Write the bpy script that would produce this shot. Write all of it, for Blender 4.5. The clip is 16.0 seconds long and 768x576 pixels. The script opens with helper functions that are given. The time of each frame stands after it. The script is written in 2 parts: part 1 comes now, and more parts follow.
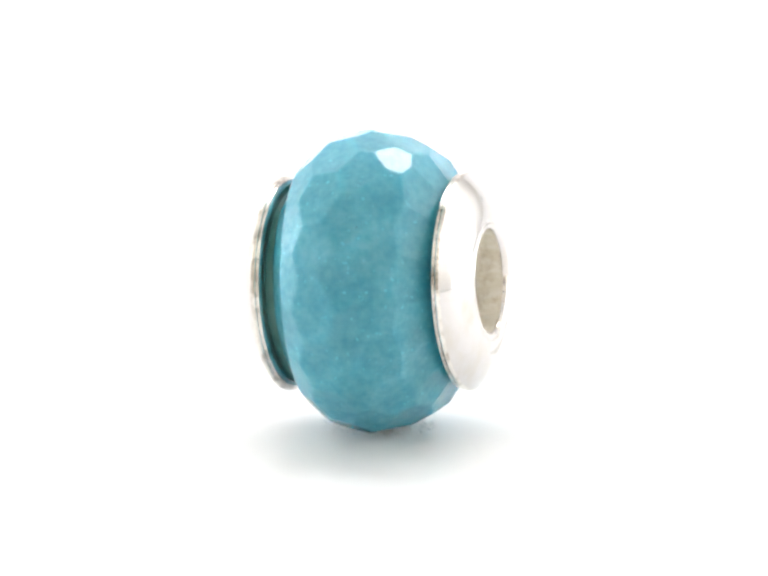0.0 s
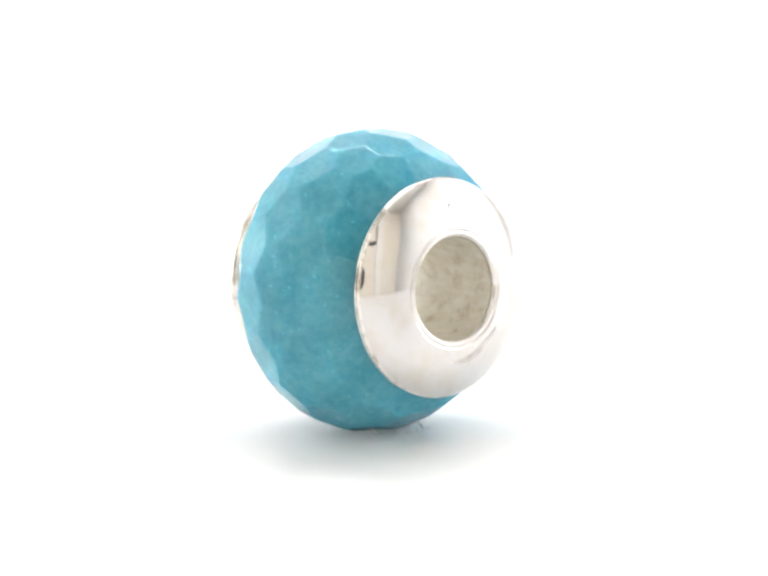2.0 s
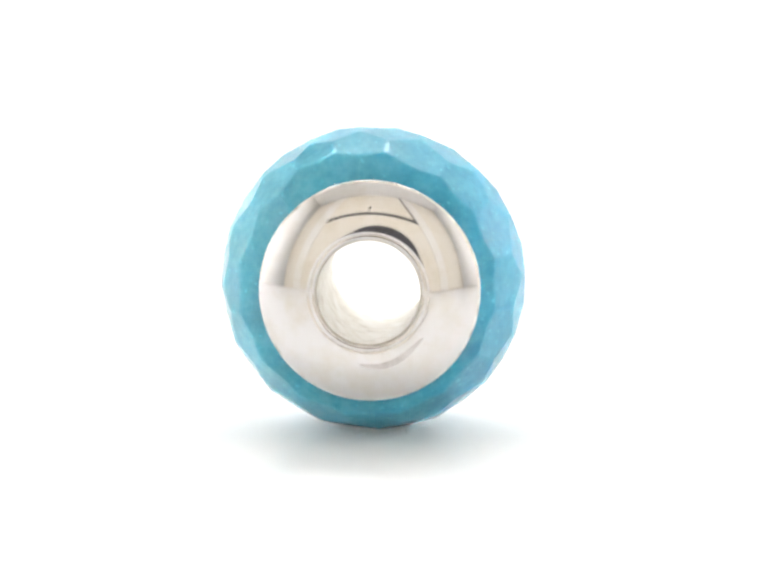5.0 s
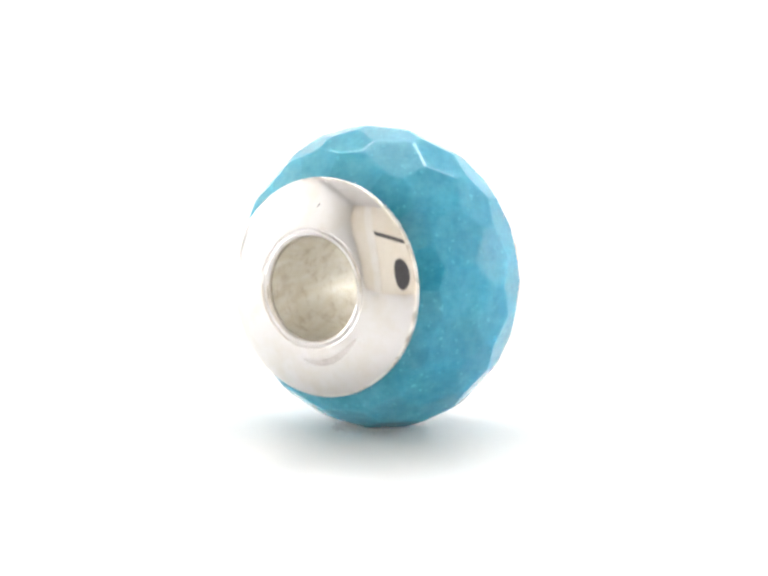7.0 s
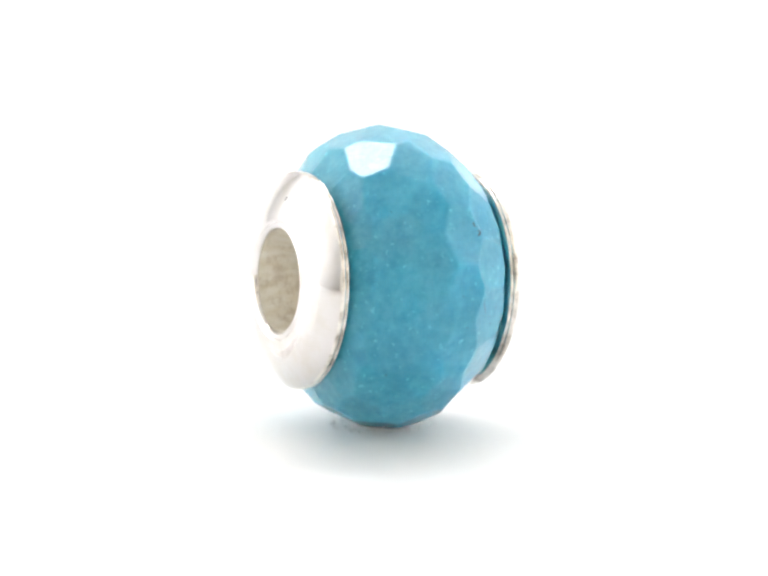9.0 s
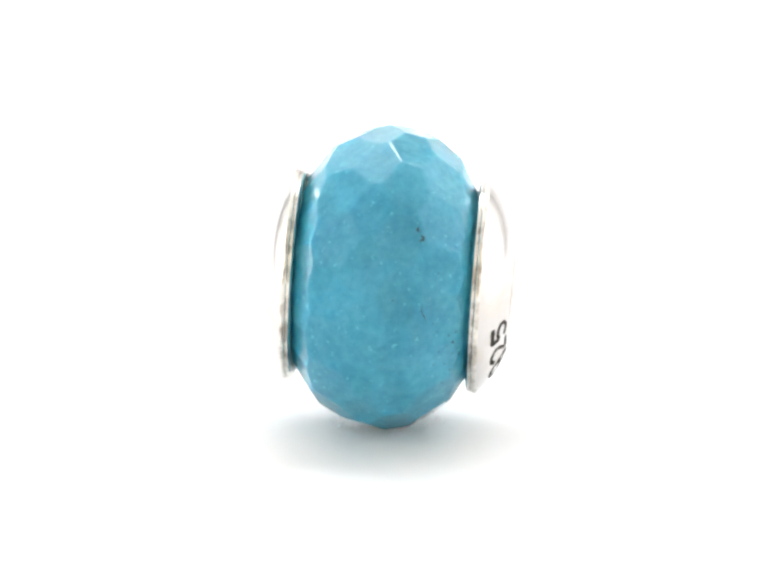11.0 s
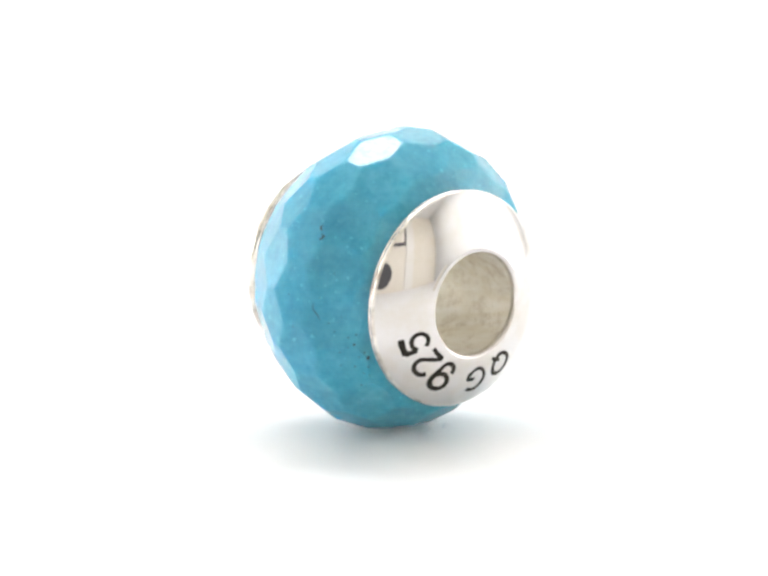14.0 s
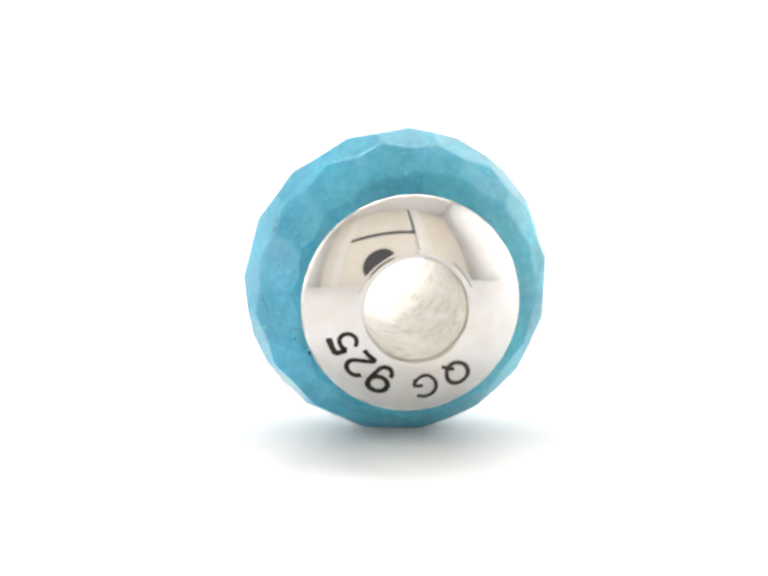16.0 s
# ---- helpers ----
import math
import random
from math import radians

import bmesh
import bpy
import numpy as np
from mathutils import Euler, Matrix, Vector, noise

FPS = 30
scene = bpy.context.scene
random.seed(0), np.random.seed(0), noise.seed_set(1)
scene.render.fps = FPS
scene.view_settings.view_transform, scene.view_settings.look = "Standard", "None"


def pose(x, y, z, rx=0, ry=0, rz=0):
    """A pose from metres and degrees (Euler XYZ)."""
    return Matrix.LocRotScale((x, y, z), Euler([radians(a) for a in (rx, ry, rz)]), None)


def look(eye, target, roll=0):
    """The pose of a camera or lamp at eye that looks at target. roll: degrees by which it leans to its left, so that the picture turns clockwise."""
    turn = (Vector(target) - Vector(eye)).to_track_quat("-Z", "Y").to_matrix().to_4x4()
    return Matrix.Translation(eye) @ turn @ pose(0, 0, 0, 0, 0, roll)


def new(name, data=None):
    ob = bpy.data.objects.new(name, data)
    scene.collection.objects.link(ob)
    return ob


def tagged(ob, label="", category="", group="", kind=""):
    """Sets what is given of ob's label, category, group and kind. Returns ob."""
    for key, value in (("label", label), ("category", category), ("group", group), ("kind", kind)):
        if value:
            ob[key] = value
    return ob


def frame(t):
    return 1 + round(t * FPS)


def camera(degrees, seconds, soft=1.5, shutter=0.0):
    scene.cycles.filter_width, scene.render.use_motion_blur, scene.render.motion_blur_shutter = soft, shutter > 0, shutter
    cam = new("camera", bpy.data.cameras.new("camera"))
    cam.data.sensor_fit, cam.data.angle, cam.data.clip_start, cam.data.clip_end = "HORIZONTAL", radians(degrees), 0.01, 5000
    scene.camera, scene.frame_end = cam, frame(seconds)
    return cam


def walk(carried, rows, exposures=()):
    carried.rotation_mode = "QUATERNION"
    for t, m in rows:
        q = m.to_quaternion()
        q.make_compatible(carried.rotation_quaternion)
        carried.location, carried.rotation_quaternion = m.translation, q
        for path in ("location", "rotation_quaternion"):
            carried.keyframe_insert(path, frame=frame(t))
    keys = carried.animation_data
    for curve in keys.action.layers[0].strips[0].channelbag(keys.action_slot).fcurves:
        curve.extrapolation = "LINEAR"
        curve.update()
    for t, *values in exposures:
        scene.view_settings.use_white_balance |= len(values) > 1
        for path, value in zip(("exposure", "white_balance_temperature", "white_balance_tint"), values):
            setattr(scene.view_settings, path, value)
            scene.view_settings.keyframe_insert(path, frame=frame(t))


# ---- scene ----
# A faceted stone bead, 14 mm across, turns on a white table in a small light box.
from mathutils.bvhtree import BVHTree

MM = 0.001

# ---- camera: stands still ----
LIFT = -0.33
cam = camera(10.07, 16.0, soft=3.0)
TILT = radians(9.92)
AIM = Vector((-0.02, 0, 6.755 + LIFT)) * MM
EYE = AIM - 0.2 * Vector((0, math.cos(TILT), -math.sin(TILT)))
walk(cam, [(0, look(EYE, AIM)), (16, look(EYE, AIM))], [(0, -0.31), (16, -0.31)])

# ---- light ----
world = bpy.data.worlds.new("room")
scene.world = world
world.use_nodes = True
world.node_tree.nodes["Background"].inputs[0].default_value = (0.17, 0.167, 0.175, 1)
world.node_tree.nodes["Background"].inputs[1].default_value = 1.0


def lamp(name, eye, target, size_x, size_y, watts, colour):
    data = bpy.data.lights.new(name, "AREA")
    data.shape, data.size, data.size_y, data.energy, data.color = "RECTANGLE", size_x, size_y, watts, colour
    ob = new(name, data)
    ob.matrix_world = look(eye, target)
    return ob


WHITE = (1, 0.988, 0.998)
# a tube with a brighter core behind its frosted cover
lamp("back_strip_light", (0, 0.1375, 0.2595), (0, 0.1375, 0), 0.29, 0.046, 0.54, WHITE)
lamp("back_strip_cover_light", (0, 0.134, 0.2605), (0, 0.134, 0), 0.29, 0.100, 0.12, WHITE)
lamp("top_diffuser_light", (0, 0.075, 0.264), (0, 0.075, 0), 0.36, 0.25, 0.03, WHITE)
# close behind the translucent side cloths
for name, x in (("left", -1), ("right", 1)):
    lamp(name + "_side_light", (0.214 * x, 0.055, 0.037), (0.2 * x, 0.055, 0.037), 0.105, 0.050, 3.4, WHITE)
    # added wide fill lamp: widens the side glow and lifts the table's shadow
    lamp(name + "_side_fill_light", (0.245 * x, 0.035, 0.12), (0.2 * x, 0.035, 0.12), 0.30, 0.22, 1.6, WHITE)



# ---- materials ----
def material(name):
    m = bpy.data.materials.new(name)
    m.use_nodes = True
    t = m.node_tree
    return m, t, t.nodes["Principled BSDF"]


def node(t, kind, **values):
    n = t.nodes.new(kind)
    for key, value in values.items():
        n.inputs[key].default_value = value
    return n


def noise_tex(t, scale, detail=3.0, rough=0.5):
    where = t.nodes.new("ShaderNodeTexCoord")
    n = node(t, "ShaderNodeTexNoise", Scale=scale, Detail=detail, Roughness=rough)
    t.links.new(where.outputs["Object"], n.inputs["Vector"])
    return n


def ramp(t, fac, stops):
    r = t.nodes.new("ShaderNodeValToRGB")
    while len(r.color_ramp.elements) < len(stops):
        r.color_ramp.elements.new(0.5)
    for e, (place, colour) in zip(r.color_ramp.elements, stops):
        e.position, e.color = place, (*colour, 1)
    t.links.new(fac, r.inputs[0])
    return r.outputs[0]


def mix(t, fac, a, b, blend="MIX"):
    m = t.nodes.new("ShaderNodeMix")
    m.data_type, m.blend_type = "RGBA", blend
    for sock, value in ((m.inputs[0], fac), (m.inputs[6], a), (m.inputs[7], b)):
        if isinstance(value, (int, float)):
            sock.default_value = value
        elif isinstance(value, tuple):
            sock.default_value = (*value, 1)
        else:
            t.links.new(value, sock)
    return m.outputs[2]


def bump(t, bsdf, height, strength, distance):
    b = node(t, "ShaderNodeBump", Strength=strength, Distance=distance)
    t.links.new(height, b.inputs["Height"])
    t.links.new(b.outputs[0], bsdf.inputs["Normal"])


def stone_material():
    m, t, p = material("teal_stone")
    cloud = noise_tex(t, 420, 4, 0.6)
    grain = noise_tex(t, 2600, 3, 0.65)
    specks = noise_tex(t, 4200, 1, 0.5)
    blue = ramp(t, cloud.outputs[0], [(0.3, (0.042, 0.31, 0.45)), (0.7, (0.076, 0.405, 0.56))])
    green = ramp(t, cloud.outputs[0], [(0.3, (0.066, 0.315, 0.405)), (0.7, (0.108, 0.415, 0.515))])
    # the stone is greener on one side
    where = t.nodes.new("ShaderNodeTexCoord")
    across = t.nodes.new("ShaderNodeVectorMath")
    across.operation = "DOT_PRODUCT"
    across.inputs[1].default_value = (0.316 / MM, 0.947 / MM, 0)
    t.links.new(where.outputs["Object"], across.inputs[0])
    zone = node(t, "ShaderNodeMapRange")
    zone.inputs["From Min"].default_value, zone.inputs["From Max"].default_value = -5.0, 5.0
    t.links.new(across.outputs["Value"], zone.inputs["Value"])
    c = mix(t, zone.outputs[0], green, blue)
    g = ramp(t, grain.outputs[0], [(0.3, (0.76, 0.88, 0.90)), (0.7, (1.24, 1.11, 1.08))])
    c = mix(t, 1.0, c, g, "MULTIPLY")
    s = ramp(t, specks.outputs[0], [(0.68, (0, 0, 0)), (0.76, (0.55, 0.55, 0.55))])
    c = mix(t, s, c, (0.15, 0.66, 0.80))
    t.links.new(c, p.inputs["Base Color"])
    p.inputs["Roughness"].default_value = 0.045
    p.inputs["IOR"].default_value = 1.48
    p.inputs["Transmission Weight"].default_value = 0.0
    p.inputs["Subsurface Weight"].default_value = 1.0
    p.inputs["Subsurface Radius"].default_value = (0.85, 1.0, 1.1)
    p.inputs["Subsurface Scale"].default_value = 2.0 * MM
    return m


def silver_material(name, colour, rough, tarnish, amount, scale=700, metal=1.0):
    m, t, p = material(name)
    n = noise_tex(t, scale, 4, 0.65)
    f = ramp(t, n.outputs[0], [(0.45, (0, 0, 0)), (0.72, (amount, amount, amount))])
    t.links.new(mix(t, f, colour, tarnish), p.inputs["Base Color"])
    r = ramp(t, n.outputs[0], [(0.4, (rough, rough, rough)), (0.75, (rough * 2, rough * 2, rough * 2))])
    t.links.new(r, p.inputs["Roughness"])
    p.inputs["Metallic"].default_value = metal
    return m


def plain_material(name, colour, other, scale, rough, metal=0.0, relief=0.0):
    m, t, p = material(name)
    n = noise_tex(t, scale, 3)
    t.links.new(ramp(t, n.outputs[0], [(0.35, colour), (0.7, other)]), p.inputs["Base Color"])
    p.inputs["Roughness"].default_value, p.inputs["Metallic"].default_value = rough, metal
    if relief:
        bump(t, p, n.outputs[0], 0.4, relief)
    return m


def cloth_material():
    """White side cloth that lets half of the light through."""
    m, t, p = material("translucent_side_cloth")
    n = noise_tex(t, 300, 2)
    c = ramp(t, n.outputs[0], [(0.35, (0.80, 0.80, 0.79)), (0.7, (0.86, 0.86, 0.85))])
    front, through_it, both = t.nodes.new("ShaderNodeBsdfDiffuse"), t.nodes.new("ShaderNodeBsdfTranslucent"), t.nodes.new("ShaderNodeMixShader")
    both.inputs[0].default_value = 0.45
    t.links.new(c, front.inputs[0])
    t.links.new(c, through_it.inputs[0])
    t.links.new(front.outputs[0], both.inputs[1])
    t.links.new(through_it.outputs[0], both.inputs[2])
    t.links.new(both.outputs[0], t.nodes["Material Output"].inputs[0])
    return m


def bore_material():
    """Silver drawn lengthwise through the bore: streaks along it, brown tarnish in patches."""
    m, t, p = material("bore_silver")
    where, lay = t.nodes.new("ShaderNodeTexCoord"), t.nodes.new("ShaderNodeMapping")
    lay.inputs["Rotation"].default_value = (0, 0, -(AXIS_TURN - radians(90)))
    lay.inputs["Scale"].default_value = (0.1, 1, 1)
    t.links.new(where.outputs["Object"], lay.inputs["Vector"])
    streak = node(t, "ShaderNodeTexNoise", Scale=2600, Detail=4, Roughness=0.6)
    t.links.new(lay.outputs[0], streak.inputs["Vector"])
    patch = noise_tex(t, 1300, 5, 0.7)
    c = ramp(t, streak.outputs[0], [(0.3, (0.84, 0.79, 0.67)), (0.7, (0.98, 0.96, 0.90))])
    f = ramp(t, patch.outputs[0], [(0.50, (0, 0, 0)), (0.70, (0.5, 0.5, 0.5))])
    t.links.new(mix(t, f, c, (0.42, 0.32, 0.19)), p.inputs["Base Color"])
    p.inputs["Metallic"].default_value = 0.35
    p.inputs["Roughness"].default_value = 0.36
    bump(t, p, streak.outputs[0], 0.35, 0.03 * MM)
    return m


AXIS_TURN, AXIS_TILT = radians(71.56), radians(3.563)
STONE = stone_material()
SIDE = cloth_material()
SILVER = silver_material("polished_silver", (0.69, 0.67, 0.66), 0.045, (0.60, 0.54, 0.44), 0.5)
BORE = bore_material()
DARK = plain_material("oxidised_engraving", (0.02, 0.018, 0.014), (0.05, 0.045, 0.035), 3000, 0.8)
DARK.node_tree.nodes["Principled BSDF"].inputs["Specular IOR Level"].default_value = 0.15
PAPER = plain_material("white_table", (0.895, 0.90, 0.908), (0.915, 0.92, 0.928), 60, 0.3)
# the milky sheet scatters light sideways under the bead
milky = PAPER.node_tree.nodes["Principled BSDF"]
milky.inputs["Subsurface Weight"].default_value, milky.inputs["Subsurface Scale"].default_value = 1.0, 5 * MM
milky.inputs["Specular IOR Level"].default_value = 0.12
milky.inputs["Subsurface Radius"].default_value = (1, 1, 1)
CLOTH = plain_material("cream_flap_cloth", (0.83, 0.78, 0.68), (0.86, 0.81, 0.71), 40, 0.85)
HEM = plain_material("pale_hem_cloth", (0.87, 0.85, 0.80), (0.89, 0.87, 0.82), 40, 0.85)
# shade under the cap rim, painted dark green; also tarnish on the rim's back
SHADE_TARNISH = plain_material("dark_green_shade_and_tarnish", (0.035, 0.15, 0.14), (0.07, 0.22, 0.20), 900, 0.3)
INCLUSION = plain_material("dark_inclusion", (0.008, 0.045, 0.055), (0.015, 0.07, 0.08), 3000, 0.9)
SCUFF = silver_material("scuffed_silver", (0.62, 0.59, 0.57), 0.32, (0.36, 0.33, 0.31), 0.7)
FIBRE = plain_material("white_lint", (0.75, 0.78, 0.80), (0.82, 0.84, 0.85), 2000, 0.6)
RIM = silver_material("worn_silver_edge", (0.82, 0.79, 0.74), 0.12, (0.20, 0.155, 0.11), 0.85, 1100)
FABRIC = plain_material("white_box_lining", (0.80, 0.795, 0.785), (0.84, 0.835, 0.825), 40, 0.8)


# ---- mesh helpers ----
def mesh_object(name, bm, mat, smooth=False):
    data = bpy.data.meshes.new(name)
    bm.normal_update()
    bm.to_mesh(data)
    bm.free()
    data.materials.append(mat)
    for f in data.polygons:
        f.use_smooth = smooth
    return new(name, data)


def part(name, bm, mat, parent, label="", smooth=False, under=None):
    """One mesh under parent. under: only faces smaller than so many square millimetres are shaded smooth."""
    ob = mesh_object(name, bm, mat, smooth)
    if under:
        for f in ob.data.polygons:
            f.use_smooth = f.area < under * MM * MM
    ob.parent = parent
    return tagged(ob, label)


def add_box(bm, x0, x1, y0, y1, z0, z1):
    v = [bm.verts.new((x, y, z)) for x in (x0, x1) for y in (y0, y1) for z in (z0, z1)]
    for i in ((0, 1, 3, 2), (4, 6, 7, 5), (0, 4, 5, 1), (2, 3, 7, 6), (0, 2, 6, 4), (1, 5, 7, 3)):
        bm.faces.new([v[k] for k in i])


def revolve(lines, m, steps=128):
    """Rings turned round the local z axis from lines of (radius, height) pairs in mm, placed by m; lines meet in sharp edges."""
    bm = bmesh.new()
    for line in lines:
        rings = []
        for r, h in line:
            rings.append([bm.verts.new(m @ (Vector((r * math.cos(a), r * math.sin(a), h)) * MM))
                          for a in (2 * math.pi * k / steps for k in range(steps))])
        for a, b in zip(rings, rings[1:]):
            for k in range(steps):
                bm.faces.new((a[k], a[(k + 1) % steps], b[(k + 1) % steps], b[k]))
    bmesh.ops.recalc_face_normals(bm, faces=bm.faces)
    return bm


def rounded(points, n=4):
    """The profile with its inner corners cut round (Chaikin), ends kept."""
    for _ in range(n):
        out = [points[0]]
        for (a, b), (c, d) in zip(points, points[1:]):
            out += [(0.75 * a + 0.25 * c, 0.75 * b + 0.25 * d), (0.25 * a + 0.75 * c, 0.25 * b + 0.75 * d)]
        points = out + [points[-1]]
    return points


# ---- the light box ----
BOX_X, BOX_BACK, BOX_FRONT, BOX_TOP = 0.20, 0.26, -0.17, 0.27


def table_sheet():
    """The white sheet: flat under the bead, swept up at the back."""
    line = [(-0.34, 0.0), (BOX_FRONT, 0.0), (-0.02, 0.0), (0.02, 0.0), (0.16, 0.0)]
    line += [(0.16 + 0.1 * math.sin(a), 0.1 - 0.1 * math.cos(a)) for a in (radians(9 * k) for k in range(1, 11))]
    line += [(BOX_BACK, BOX_TOP)]
    bm = bmesh.new()
    cols = [[bm.verts.new((x, y, z)) for y, z in line] for x in (-BOX_X, BOX_X)]
    for k in range(len(line) - 1):
        bm.faces.new((cols[0][k], cols[1][k], cols[1][k + 1], cols[0][k + 1]))
    under = bmesh.ops.duplicate(bm, geom=bm.verts[:] + bm.edges[:] + bm.faces[:])["geom"]
    bmesh.ops.translate(bm, verts=[g for g in under if isinstance(g, bmesh.types.BMVert)], vec=(0, 0.04, -0.04))
    bmesh.ops.reverse_faces(bm, faces=[g for g in under if isinstance(g, bmesh.types.BMFace)])
    ob = mesh_object("ground", bm, PAPER, True)
    tagged(ob, "seamless white sheet swept up behind the bead", "table", kind="structure")


def box_walls():
    for name, lims in (("wall_left", (-BOX_X - 0.001, -BOX_X, BOX_FRONT, BOX_BACK, -0.002, BOX_TOP)),
                       ("wall_right", (BOX_X, BOX_X + 0.001, BOX_FRONT, BOX_BACK, -0.002, BOX_TOP)),
                       ("ceiling", (-BOX_X, BOX_X, BOX_FRONT, BOX_BACK, BOX_TOP, BOX_TOP + 0.004))):
        bm = bmesh.new()
        add_box(bm, *lims)
        tagged(mesh_object(name, bm, FABRIC if name == "ceiling" else SIDE), "white fabric lining of the light box", "wall", kind="structure")


HOLE = (-0.006, 0.040, 0.031)   # the lens opening in the front flap: x, z, radius


def flap_with_hole(x0, x1, z0, z1, y0, y1):
    """The lower front flap, a slab with a round opening for the lens."""
    bm = bmesh.new()
    hx, hz, hr = HOLE
    angles = sorted([2 * math.pi * k / 48 for k in range(48)]
                    + [math.atan2(z - hz, x - hx) % (2 * math.pi) for x in (x0, x1) for z in (z0, z1)])
    rings = []
    for y in (y0, y1):
        inner, outer = [], []
        for a in angles:
            c, s = math.cos(a), math.sin(a)
            dx = ((x1 if c > 0 else x0) - hx) / c if abs(c) > 1e-6 else 9
            dz = ((z1 if s > 0 else z0) - hz) / s if abs(s) > 1e-6 else 9
            d = min(dx, dz)
            inner.append(bm.verts.new((hx + hr * c, y, hz + hr * s)))
            outer.append(bm.verts.new((hx + d * c, y, hz + d * s)))
        rings.append((inner, outer))
    (i0, o0), (i1, o1) = rings
    n = len(angles)
    for k in range(n):
        j = (k + 1) % n
        bm.faces.new((i0[k], o0[k], o0[j], i0[j]))
        bm.faces.new((i1[k], i1[j], o1[j], o1[k]))
        bm.faces.new((i0[k], i0[j], i1[j], i1[k]))
        bm.faces.new((o0[k], o1[k], o1[j], o0[j]))
    bmesh.ops.recalc_face_normals(bm, faces=bm.faces[:])
    return bm


def front_wall():
    """The front cloth: a lens flap and an upper flap between two hems, slits round them."""
    y = BOX_FRONT
    bm = flap_with_hole(-0.098, 0.0655, 0.0, 0.113, y, y - 0.003)
    tagged(mesh_object("wall_front_1", bm, CLOTH), "cream front flap with a round lens opening", "wall", kind="structure")
    for name, mat, lims in (("wall_front_2", CLOTH, (-0.0985, 0.0595, y - 0.003, y, 0.127, BOX_TOP)),
                            ("wall_front_3", CLOTH, (-BOX_X, -0.13, y - 0.003, y, 0.0, BOX_TOP)),
                            ("wall_front_4", CLOTH, (0.094, BOX_X, y - 0.003, y, 0.0, BOX_TOP)),
                            ("trim_left", HEM, (-0.13, -0.0985, y - 0.004, y + 0.003, 0.0, BOX_TOP)),
                            ("trim_right", HEM, (0.0665, 0.094, y - 0.004, y + 0.003, 0.0, BOX_TOP))):
        bm = bmesh.new()
        add_box(bm, *lims)
        tagged(mesh_object(name, bm, mat), "cream cloth of the light box front", "wall", kind="structure")


table_sheet()
box_walls()
front_wall()

# ---- the bead ----
CENTRE = Vector((-0.322, -0.341, 7.098 + LIFT)) * MM


def bead_frame():
    """The bead's axes: z along the bore towards the plain cap, y upwards."""
    n = Vector((math.sin(AXIS_TURN) * math.cos(AXIS_TILT), -math.cos(AXIS_TURN) * math.cos(AXIS_TILT), math.sin(AXIS_TILT)))
    x = Vector((0, 0, 1)).cross(n).normalized()
    y = n.cross(x)
    return Matrix((x, y, n)).transposed().to_4x4()


LAY = Matrix.Translation((0, 0, CENTRE.z)) @ bead_frame()
HALF, ROUND, END = 5.12, 7.02, (-5.0, 4.3)


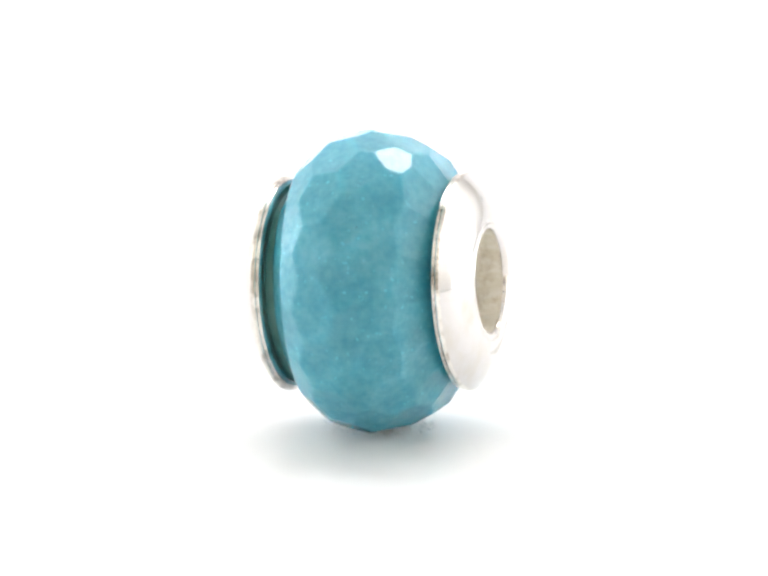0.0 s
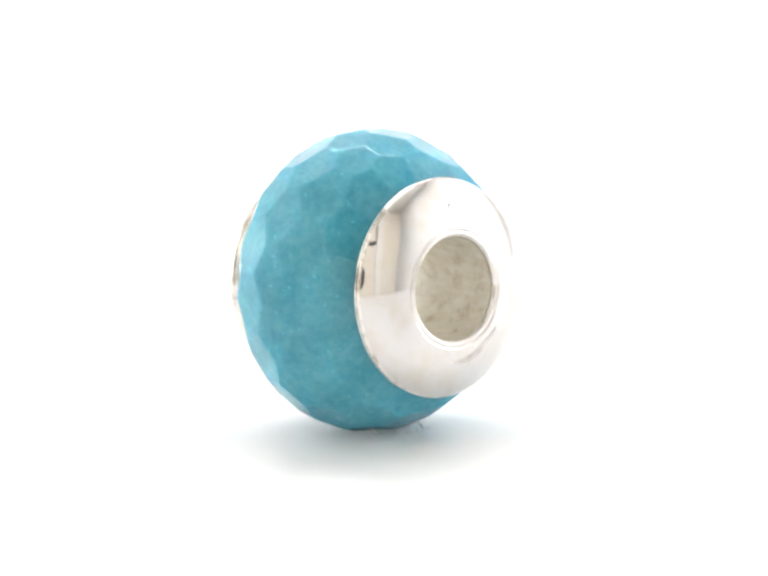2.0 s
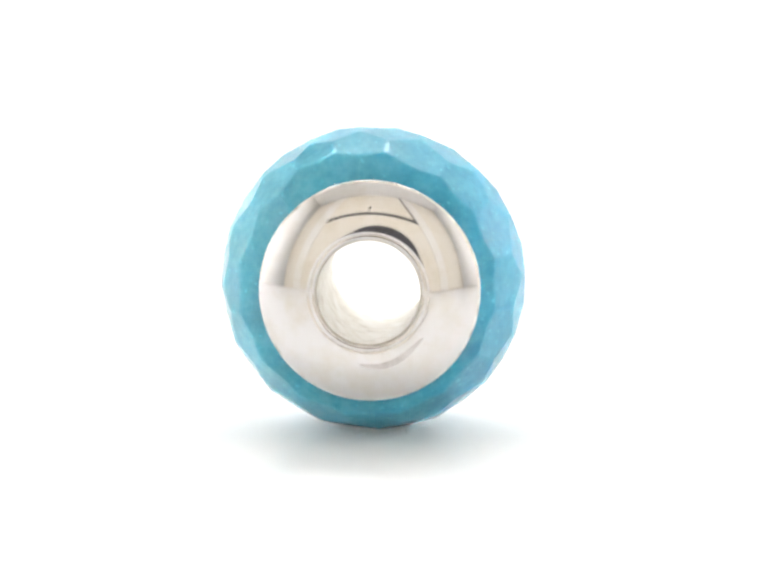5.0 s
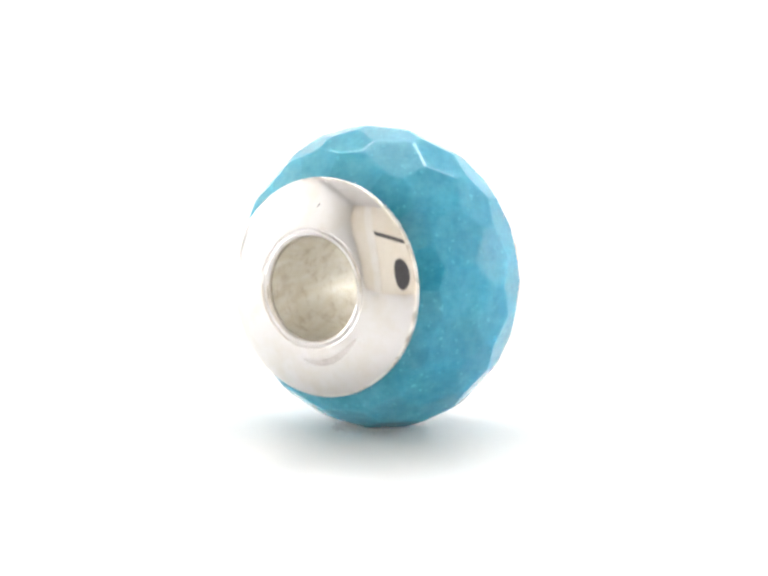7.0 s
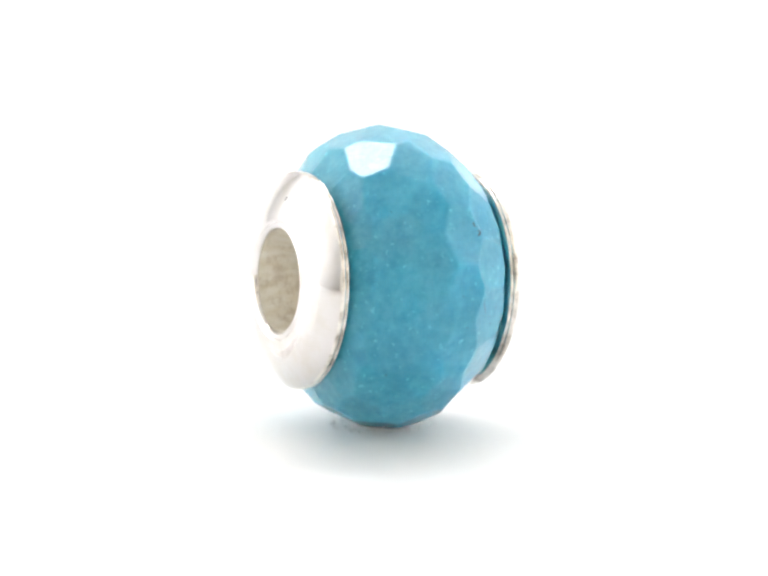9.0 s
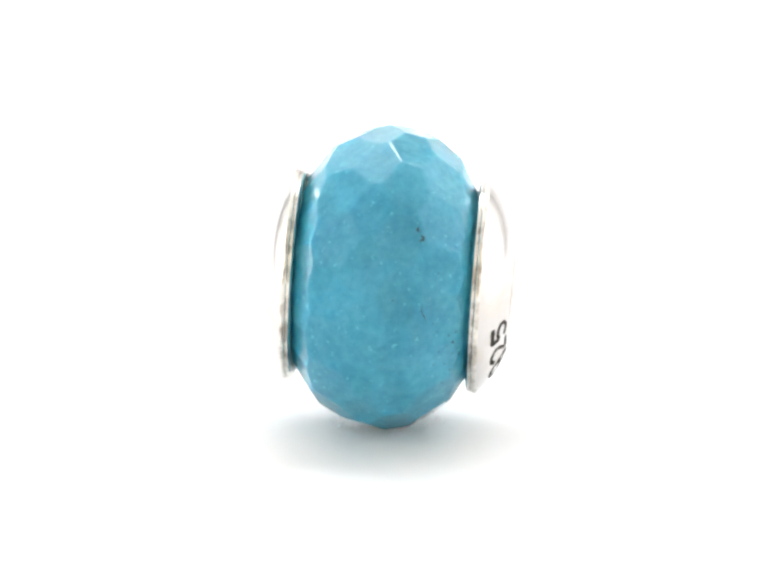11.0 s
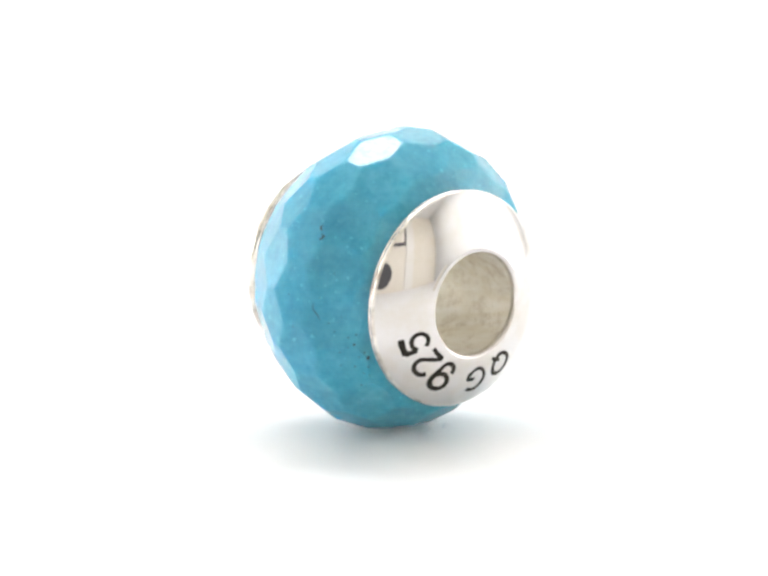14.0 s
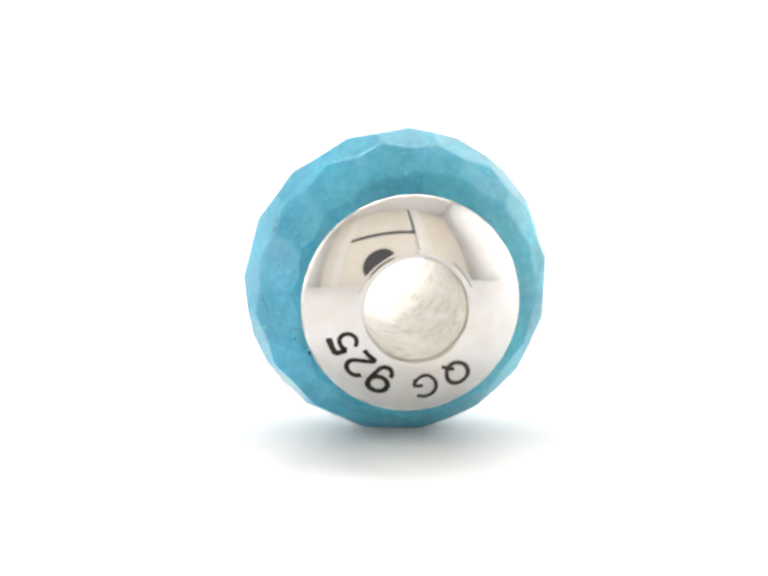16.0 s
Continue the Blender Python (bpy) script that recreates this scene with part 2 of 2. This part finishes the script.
def faceted_stone():
    """Cut from a block by staggered rows of sixteen planes round an ellipsoid."""
    rng = random.Random(7)
    bm = bmesh.new()
    add_box(bm, -9 * MM, 9 * MM, -9 * MM, 9 * MM, END[0] * MM, END[1] * MM)
    slant = Vector((-0.072, 0, -1)).normalized()
    cut = bmesh.ops.bisect_plane(bm, geom=bm.verts[:] + bm.edges[:] + bm.faces[:], dist=1e-8,
                                 plane_co=(0, 0, -3.78 * MM), plane_no=slant, clear_outer=True)
    bmesh.ops.edgeloop_fill(bm, edges=[e for e in cut["geom_cut"] if isinstance(e, bmesh.types.BMEdge)])
    for row, (u, phase) in enumerate(((-47, 2.5), (-28, 13.75), (-9, 2.5), (9, 13.75), (20.4, 1.5), (46, 13.75))):
        for k in range(16):
            a = radians(22.5 * k + phase + rng.uniform(-0.4, 0.4))
            w = radians(u + rng.uniform(-0.3, 0.3))
            p = Vector((ROUND * math.cos(w) * math.cos(a), ROUND * math.cos(w) * math.sin(a), HALF * math.sin(w)))
            n = Vector((p.x / ROUND ** 2, p.y / ROUND ** 2, p.z / HALF ** 2)).normalized()
            p *= 0.978 + rng.uniform(-0.002, 0.002)
            # cut fuller on one flank of the plain end
            if row in (0, 5):
                p *= 1 + (0.045 if row else 0.03) * max(0, math.cos(a))
            if row > 2:
                p *= 1 + (0.027 if row == 4 else 0.016) * math.exp(-((math.degrees(a) - 108) / 22) ** 2) - 0.006 * math.exp(-((math.degrees(a) - 68) / 16) ** 2)
            cut = bmesh.ops.bisect_plane(bm, geom=bm.verts[:] + bm.edges[:] + bm.faces[:], dist=1e-8,
                                         plane_co=p * MM, plane_no=n, clear_outer=True)
            edges = [e for e in cut["geom_cut"] if isinstance(e, bmesh.types.BMEdge)]
            if edges:
                bmesh.ops.edgeloop_fill(bm, edges=edges)
    # the ground shoulder at both ends
    for k in range(144):
        a, side = 2 * math.pi * (k % 72) / 72, 1 if k < 72 else -1
        n = Vector((math.cos(a) * 0.5, math.sin(a) * 0.5, side * 0.866))
        p = Vector((4.6 * math.cos(a), 4.6 * math.sin(a), 4.16 + 0.16 * math.cos(a) if side > 0 else -3.62 - 0.32 * math.cos(a)))
        cut = bmesh.ops.bisect_plane(bm, geom=bm.verts[:] + bm.edges[:] + bm.faces[:], dist=1e-8,
                                     plane_co=p * MM, plane_no=n, clear_outer=True)
        edges = [e for e in cut["geom_cut"] if isinstance(e, bmesh.types.BMEdge)]
        if edges:
            bmesh.ops.edgeloop_fill(bm, edges=edges)
    bmesh.ops.remove_doubles(bm, verts=bm.verts[:], dist=0.02 * MM)
    bmesh.ops.dissolve_degenerate(bm, edges=bm.edges[:], dist=0.01 * MM)
    tiny = [e for e in bm.edges if e.calc_length() < 0.3 * MM and max(abs(v.co.z) for v in e.verts) < 3.4 * MM]
    bmesh.ops.collapse(bm, edges=tiny)
    sharp = [e for e in bm.edges if max(abs(v.co.z) for v in e.verts) < 3.4 * MM]
    bmesh.ops.bevel(bm, geom=sharp, offset=0.11 * MM, segments=6, affect="EDGES", profile=0.5, clamp_overlap=False)
    bmesh.ops.recalc_face_normals(bm, faces=bm.faces[:])
    # the bore
    ends = [f for f in bm.faces if abs(f.normal.z) > 0.99 and f.calc_area() > 20 * MM * MM]
    loops = []
    for f in ends:
        ring = list(f.verts)
        bm.faces.remove(f)
        inner = []
        for v in ring:
            d = v.co.xy.normalized() * 2.6 * MM
            inner.append(bm.verts.new((d.x, d.y, v.co.z)))
        for k in range(len(ring)):
            j = (k + 1) % len(ring)
            bm.faces.new((ring[k], ring[j], inner[j], inner[k]))
        loops += [bm.edges.get((inner[k], inner[(k + 1) % len(inner)])) for k in range(len(inner))]
    bmesh.ops.bridge_loops(bm, edges=loops)
    bmesh.ops.recalc_face_normals(bm, faces=bm.faces[:])
    # the stone sits slightly off the bore
    bm.transform(LAY @ Matrix.Translation((-0.09 * MM, 0.06 * MM, 0)))
    return bm


# (radius, height) along the two caps, from the rim inwards
def dome(height, s0, s1, s2, lip):
    """A cap's outer line: a dome whose slope falls from the rim to the bore, then the lip, given as radius and drop."""
    line, r, h = [(4.90, height)], 4.90, height
    while r > 2.80:
        slope = s0 + s1 * (r - 2.825) + s2 * (r - 2.825) ** 2
        r, h = r - 0.05, h + 0.05 * math.tan(radians(slope))
        line.append((r, h))
    return line + rounded([(r - 0.01, h)] + [(a, h + b) for a, b in lip], 3)[1:]


PLAIN_CAP = dome(4.57, 8, 11, 1.95, [(2.66, -0.04), (2.60, 0.02), (2.45, 0.02), (2.36, -0.08), (2.33, -0.25)])
MARKED_CAP = dome(4.40, 17, 9.5, 1.6, [(2.60, 0.06), (2.45, 0.07), (2.36, -0.02), (2.33, -0.22)])


def cap_under(low):
    """The faces behind a cap's rim that close it towards the stone."""
    return [[(4.60, low - 0.22), (4.32, low - 0.22)], [(4.32, low - 0.22), (4.32, 3.5)]]


def rim_line(low, top):
    return rounded([(4.60, low - 0.22), (4.80, low - 0.21), (4.93, low - 0.12), (4.94, low - 0.04), (4.87, low), (4.95, low + 0.05), (4.99, low + 0.14),
                    (4.97, top - 0.03), (4.90, top)], 2)


def cap_height(r):
    pts = sorted(MARKED_CAP)
    for (a, b), (c, d) in zip(pts, pts[1:]):
        if a <= r <= c and r > 2.5:
            return b + (d - b) * (r - a) / max(c - a, 1e-9)
    return 5.4


def arc(cx, cy, rx, ry, a0, a1, n=14):
    return [(cx + rx * math.cos(radians(a0 + (a1 - a0) * k / n)), cy + ry * math.sin(radians(a0 + (a1 - a0) * k / n))) for k in range(n + 1)]


# strokes of the stamped characters, one unit high: (points, width)
STROKES = {
    "Q": [(arc(0, 0.02, 0.40, 0.44, 0, 360, 30), 0.15), ([(0.02, -0.18), (0.20, -0.34), (0.42, -0.52)], 0.14)],
    "G": [(arc(0, 0, 0.42, 0.46, 52, 345, 26), 0.13), ([(0.08, -0.04), (0.26, -0.04), (0.42, -0.04)], 0.12), ([(0.41, -0.04), (0.41, -0.2), (0.40, -0.34)], 0.12)],
    "9": [(arc(0, 0.20, 0.28, 0.27, 0, 360, 24), 0.15), ([(0.28, 0.24), (0.29, 0.05), (0.26, -0.14)] + arc(0, -0.25, 0.25, 0.22, 15, -200, 16), 0.14)],
    "2": [(arc(0, 0.20, 0.29, 0.27, 165, -35, 16) + [(0.08, -0.12), (-0.16, -0.30), (-0.31, -0.44)], 0.14), ([(-0.33, -0.44), (0.0, -0.43), (0.34, -0.44)], 0.15)],
    "5": [([(0.28, 0.43), (0.0, 0.44), (-0.24, 0.43)], 0.19), ([(-0.22, 0.46), (-0.25, 0.25), (-0.27, 0.06)], 0.15),
          ([(-0.27, 0.04)] + arc(-0.01, -0.14, 0.30, 0.29, 130, -155, 20), 0.14)],
}


def engraved(char, turn, radius, size, wide, m):
    """One character of pressed dark strokes on the cap, its top outwards, turn in degrees round the bore."""
    bm = bmesh.new()
    for layer, (line, width) in enumerate(STROKES[char]):
        pts = [Vector(p) for p in line]
        fine = [pts[0]]
        for p, q in zip(pts, pts[1:]):
            fine += [p.lerp(q, f) for f in (0.5, 1.0)]
        last = None
        for k, p in enumerate(fine):
            ahead = (fine[min(k + 1, len(fine) - 1)] - fine[max(k - 1, 0)]).normalized()
            if (fine[0] - fine[-1]).length < 1e-6 and k in (0, len(fine) - 1):
                ahead = (fine[1] - fine[-2]).normalized()
            w = 1.06 * width * (1 + 0.12 * math.sin(2.1 * k + 3 * turn))
            row = []
            for f in (-0.5, -0.17, 0.17, 0.5):
                q = p + Vector((-ahead.y, ahead.x)) * w * f
                r = radius + size * q.y
                a = radians(turn) - wide * size * q.x / radius
                row.append(bm.verts.new(m @ (Vector((r * math.cos(a), r * math.sin(a), cap_height(r) + 0.010 + 0.004 * layer)) * MM)))
            if last:
                for i in range(3):
                    bm.faces.new((last[i], last[i + 1], row[i + 1], row[i]))
            last = row
    return bm


def on_stone(stone, a, z):
    """The point of the stone's side at the angle a (degrees) and height z (mm) along the bore, and the way outwards."""
    tree = BVHTree.FromPolygons([LAY.inverted() @ v.co for v in stone.data.vertices], [p.vertices[:] for p in stone.data.polygons])
    way = Vector((math.cos(radians(a)), math.sin(radians(a)), 0))
    return tree.ray_cast(way * 9 * MM + Vector((0, 0, z * MM)), -way)[:2]


def stroke(stone, points, width):
    """A thin dark ribbon on the stone through (angle, height) points."""
    bm = bmesh.new()
    last = None
    spots = [on_stone(stone, *p) for p in points]
    for k, (p, n) in enumerate(spots):
        ahead = (spots[min(k + 1, len(spots) - 1)][0] - spots[max(k - 1, 0)][0]).normalized()
        side = n.cross(ahead) * width * MM * (0.35 if k in (0, len(spots) - 1) else 1.0)
        pair = [bm.verts.new(LAY @ (p + n * 0.02 * MM + side * f)) for f in (-0.5, 0.5)]
        if last:
            bm.faces.new((last[0], last[1], pair[1], pair[0]))
        last = pair
    return bm


def speck(stone, a, z, size, rng):
    p, n = on_stone(stone, a, z)
    x = n.orthogonal().normalized()
    y = n.cross(x)
    bm = bmesh.new()
    ring = [bm.verts.new(LAY @ (p + n * 0.02 * MM + (x * math.cos(b) + y * math.sin(b)) * size * MM * rng.uniform(0.45, 1.0)))
            for b in (2 * math.pi * k / 7 for k in range(7))]
    bm.faces.new(ring)
    return bm


def stone_marks(stone):
    rng = random.Random(11)
    part("crack", stroke(stone, [(31.2, -1.50), (30.6, -1.43), (29.9, -1.46), (29.3, -1.56)], 0.10), INCLUSION, stone, "short dark hairline crack")
    part("crack", stroke(stone, [(28.2, -1.60), (27.4, -1.76), (26.6, -1.72), (25.7, -1.58)], 0.13), INCLUSION, stone, "short dark hairline crack")
    part("crack", stroke(stone, [(0.5, -1.9), (-2, -1.86), (-4.3, -2.0), (-6.5, -2.1)], 0.05), INCLUSION, stone, "faint dark hairline crack")
    for a, z, size in ((-18.9, -3.30, 0.07), (-24.5, -3.52, 0.05), (-28, -3.58, 0.09), (-31, -3.0, 0.05), (-12, -2.6, 0.035), (-15, -3.1, 0.04),
                       (-8, -2.4, 0.035), (3, -2.15, 0.03), (-22, -2.7, 0.04), (-36, -3.2, 0.05), (-10, -0.9, 0.035), (2, -0.6, 0.03),
                       (14, -2.5, 0.03), (38, 2.3, 0.035), (150, 1.2, 0.03), (-35, 2.2, 0.03), (-14, -3.4, 0.04), (-20, -3.05, 0.03),
                       (-26, -3.3, 0.045), (-33, -3.45, 0.05), (-38, -3.35, 0.04), (-5, -2.9, 0.03), (-42, -2.9, 0.04), (-29, -2.5, 0.03)):
        part("speck", speck(stone, a, z, 1.35 * size, rng), INCLUSION, stone, "tiny dark inclusion")


def scuff(line, a0, a1, r0, r1, m):
    """A worn streak on a cap's dome, tapered at its ends."""
    pts = sorted(line)

    def height(r):
        return float(np.interp(r, [p[0] for p in pts], [p[1] for p in pts]))
    bm = bmesh.new()
    last = None
    for k in range(25):
        f = k / 24
        a, half = radians(a0 + (a1 - a0) * f), 0.5 * (r1 - r0) * math.sin(math.pi * f) ** 0.6
        mid = (r0 + r1) / 2 + 0.1 * math.sin(5 * f)
        pair = [bm.verts.new(m @ (Vector((r * math.cos(a), r * math.sin(a), height(r) + 0.006)) * MM)) for r in (mid - half, mid, mid + half)]
        if last:
            for i in (0, 1):
                bm.faces.new((last[i], last[i + 1], pair[i + 1], pair[i]))
        last = pair
    return bm


def bead():
    base = new("charm_bead")
    tagged(base, "faceted translucent teal stone bead with polished silver end caps", "bead")
    stone = part("stone", faceted_stone(), STONE, base, "teal faceted translucent stone", under=0.25)
    stone_marks(stone)
    bore = [[(2.33, -5.45), (2.325, -4.0), (2.31, 0.0), (2.325, 4.0), (2.33, 5.28)], [(2.33, 5.28), (2.45, 5.2)],
            [(2.45, 5.2), (2.45, -5.38)], [(2.45, -5.38), (2.33, -5.45)]]
    part("sleeve", revolve(bore, LAY), BORE, base, "satin silver bore sleeve, lightly tarnished", True)
    turned = LAY @ pose(0, 0, 0, 180, 0, 0)
    for m, line, low, top in ((LAY, PLAIN_CAP, 4.30, 4.57), (turned, MARKED_CAP, 4.10, 4.40)):
        cap = part("end_cap", revolve([line], m), SILVER, base, "domed polished silver cap", True)
        part("rim", revolve([rim_line(low, top)], m), RIM, cap, "worn speckled silver edge", True)
        part("neck", revolve(cap_under(low), m), SHADE_TARNISH, cap, "dark green neck, gap shade and rim-back tarnish in its colour", True)
        if line is PLAIN_CAP:
            part("scuff", scuff(line, -98, -38, 3.10, 3.42, m), SCUFF, cap, "dull worn streak")
            part("pit", scuff(line, 88.3, 90.7, 3.70, 3.78, m), DARK, cap, "small dark pit")
        else:
            for char, turn, radius, size, wide in (("Q", 123, 3.60, 1.25, 1.0), ("G", 98.2, 3.66, 1.22, 1.0), ("9", 65, 3.56, 1.36, 1.1),
                                                   ("2", 45.5, 3.50, 1.30, 1.05), ("5", 25, 3.52, 1.28, 1.05)):
                part("letter", engraved(char, turn, radius, size, wide, m), DARK, cap, "dark engraved character")
    return base


def hair(bm, points, width):
    """A three-sided tapering hair through points in mm."""
    last = None
    for k, p in enumerate(points):
        p = Vector(p) * MM
        w = width * MM * (1 - 0.7 * k / (len(points) - 1))
        ring = [bm.verts.new(p + Vector((math.cos(b) * w, math.sin(b) * w * 0.6, math.sin(b + 1) * w))) for b in (0, 2.09, 4.19)]
        if last:
            for i in range(3):
                bm.faces.new((last[i], last[(i + 1) % 3], ring[(i + 1) % 3], ring[i]))
        last = ring


def lint():
    """Loose white fibres on the table round the bead's foot."""
    rng = random.Random(3)
    bm = bmesh.new()
    hair(bm, [(0.85, -2.0, 0.0), (0.75, -2.1, 0.12), (0.55, -2.15, 0.3), (0.3, -2.1, 0.5), (0.05, -2.0, 0.62)], 0.03)
    hair(bm, [(0.55, -2.2, 0.0), (0.42, -2.2, 0.12), (0.36, -2.15, 0.28)], 0.03)
    for k in range(90):
        a, r = rng.uniform(0, 2 * math.pi), rng.uniform(1.3, 2.3)
        x, y = -0.3 + 1.2 * r * math.cos(a), -0.3 + r * math.sin(a)
        dx, dy, h = rng.uniform(-0.25, 0.25), rng.uniform(-0.25, 0.25), rng.uniform(0.05, 0.22)
        hair(bm, [(x, y, 0), (x + 0.5 * dx, y + 0.5 * dy, h), (x + dx, y + dy, h * 0.9)], 0.02)
    ob = mesh_object("lint", bm, FIBRE)
    return tagged(ob, "fine white lint fibres lying round the bead", "lint", kind="stuff")


LINT = lint()
BEAD = bead()


def motions():
    def turn(t):
        a = -15.113 * t - 0.829 * ((t / 8 - 1) ** 2 - 1)
        return pose(0, 0, 0, 0, 0, a) @ Matrix.Translation((CENTRE.x, CENTRE.y, 0))
    walk(LINT, [(k / 2, turn(k / 2) @ Matrix.Translation((-CENTRE.x, -CENTRE.y, 0))) for k in range(33)])
    walk(BEAD, [(k / 2, turn(k / 2)) for k in range(33)])


motions()
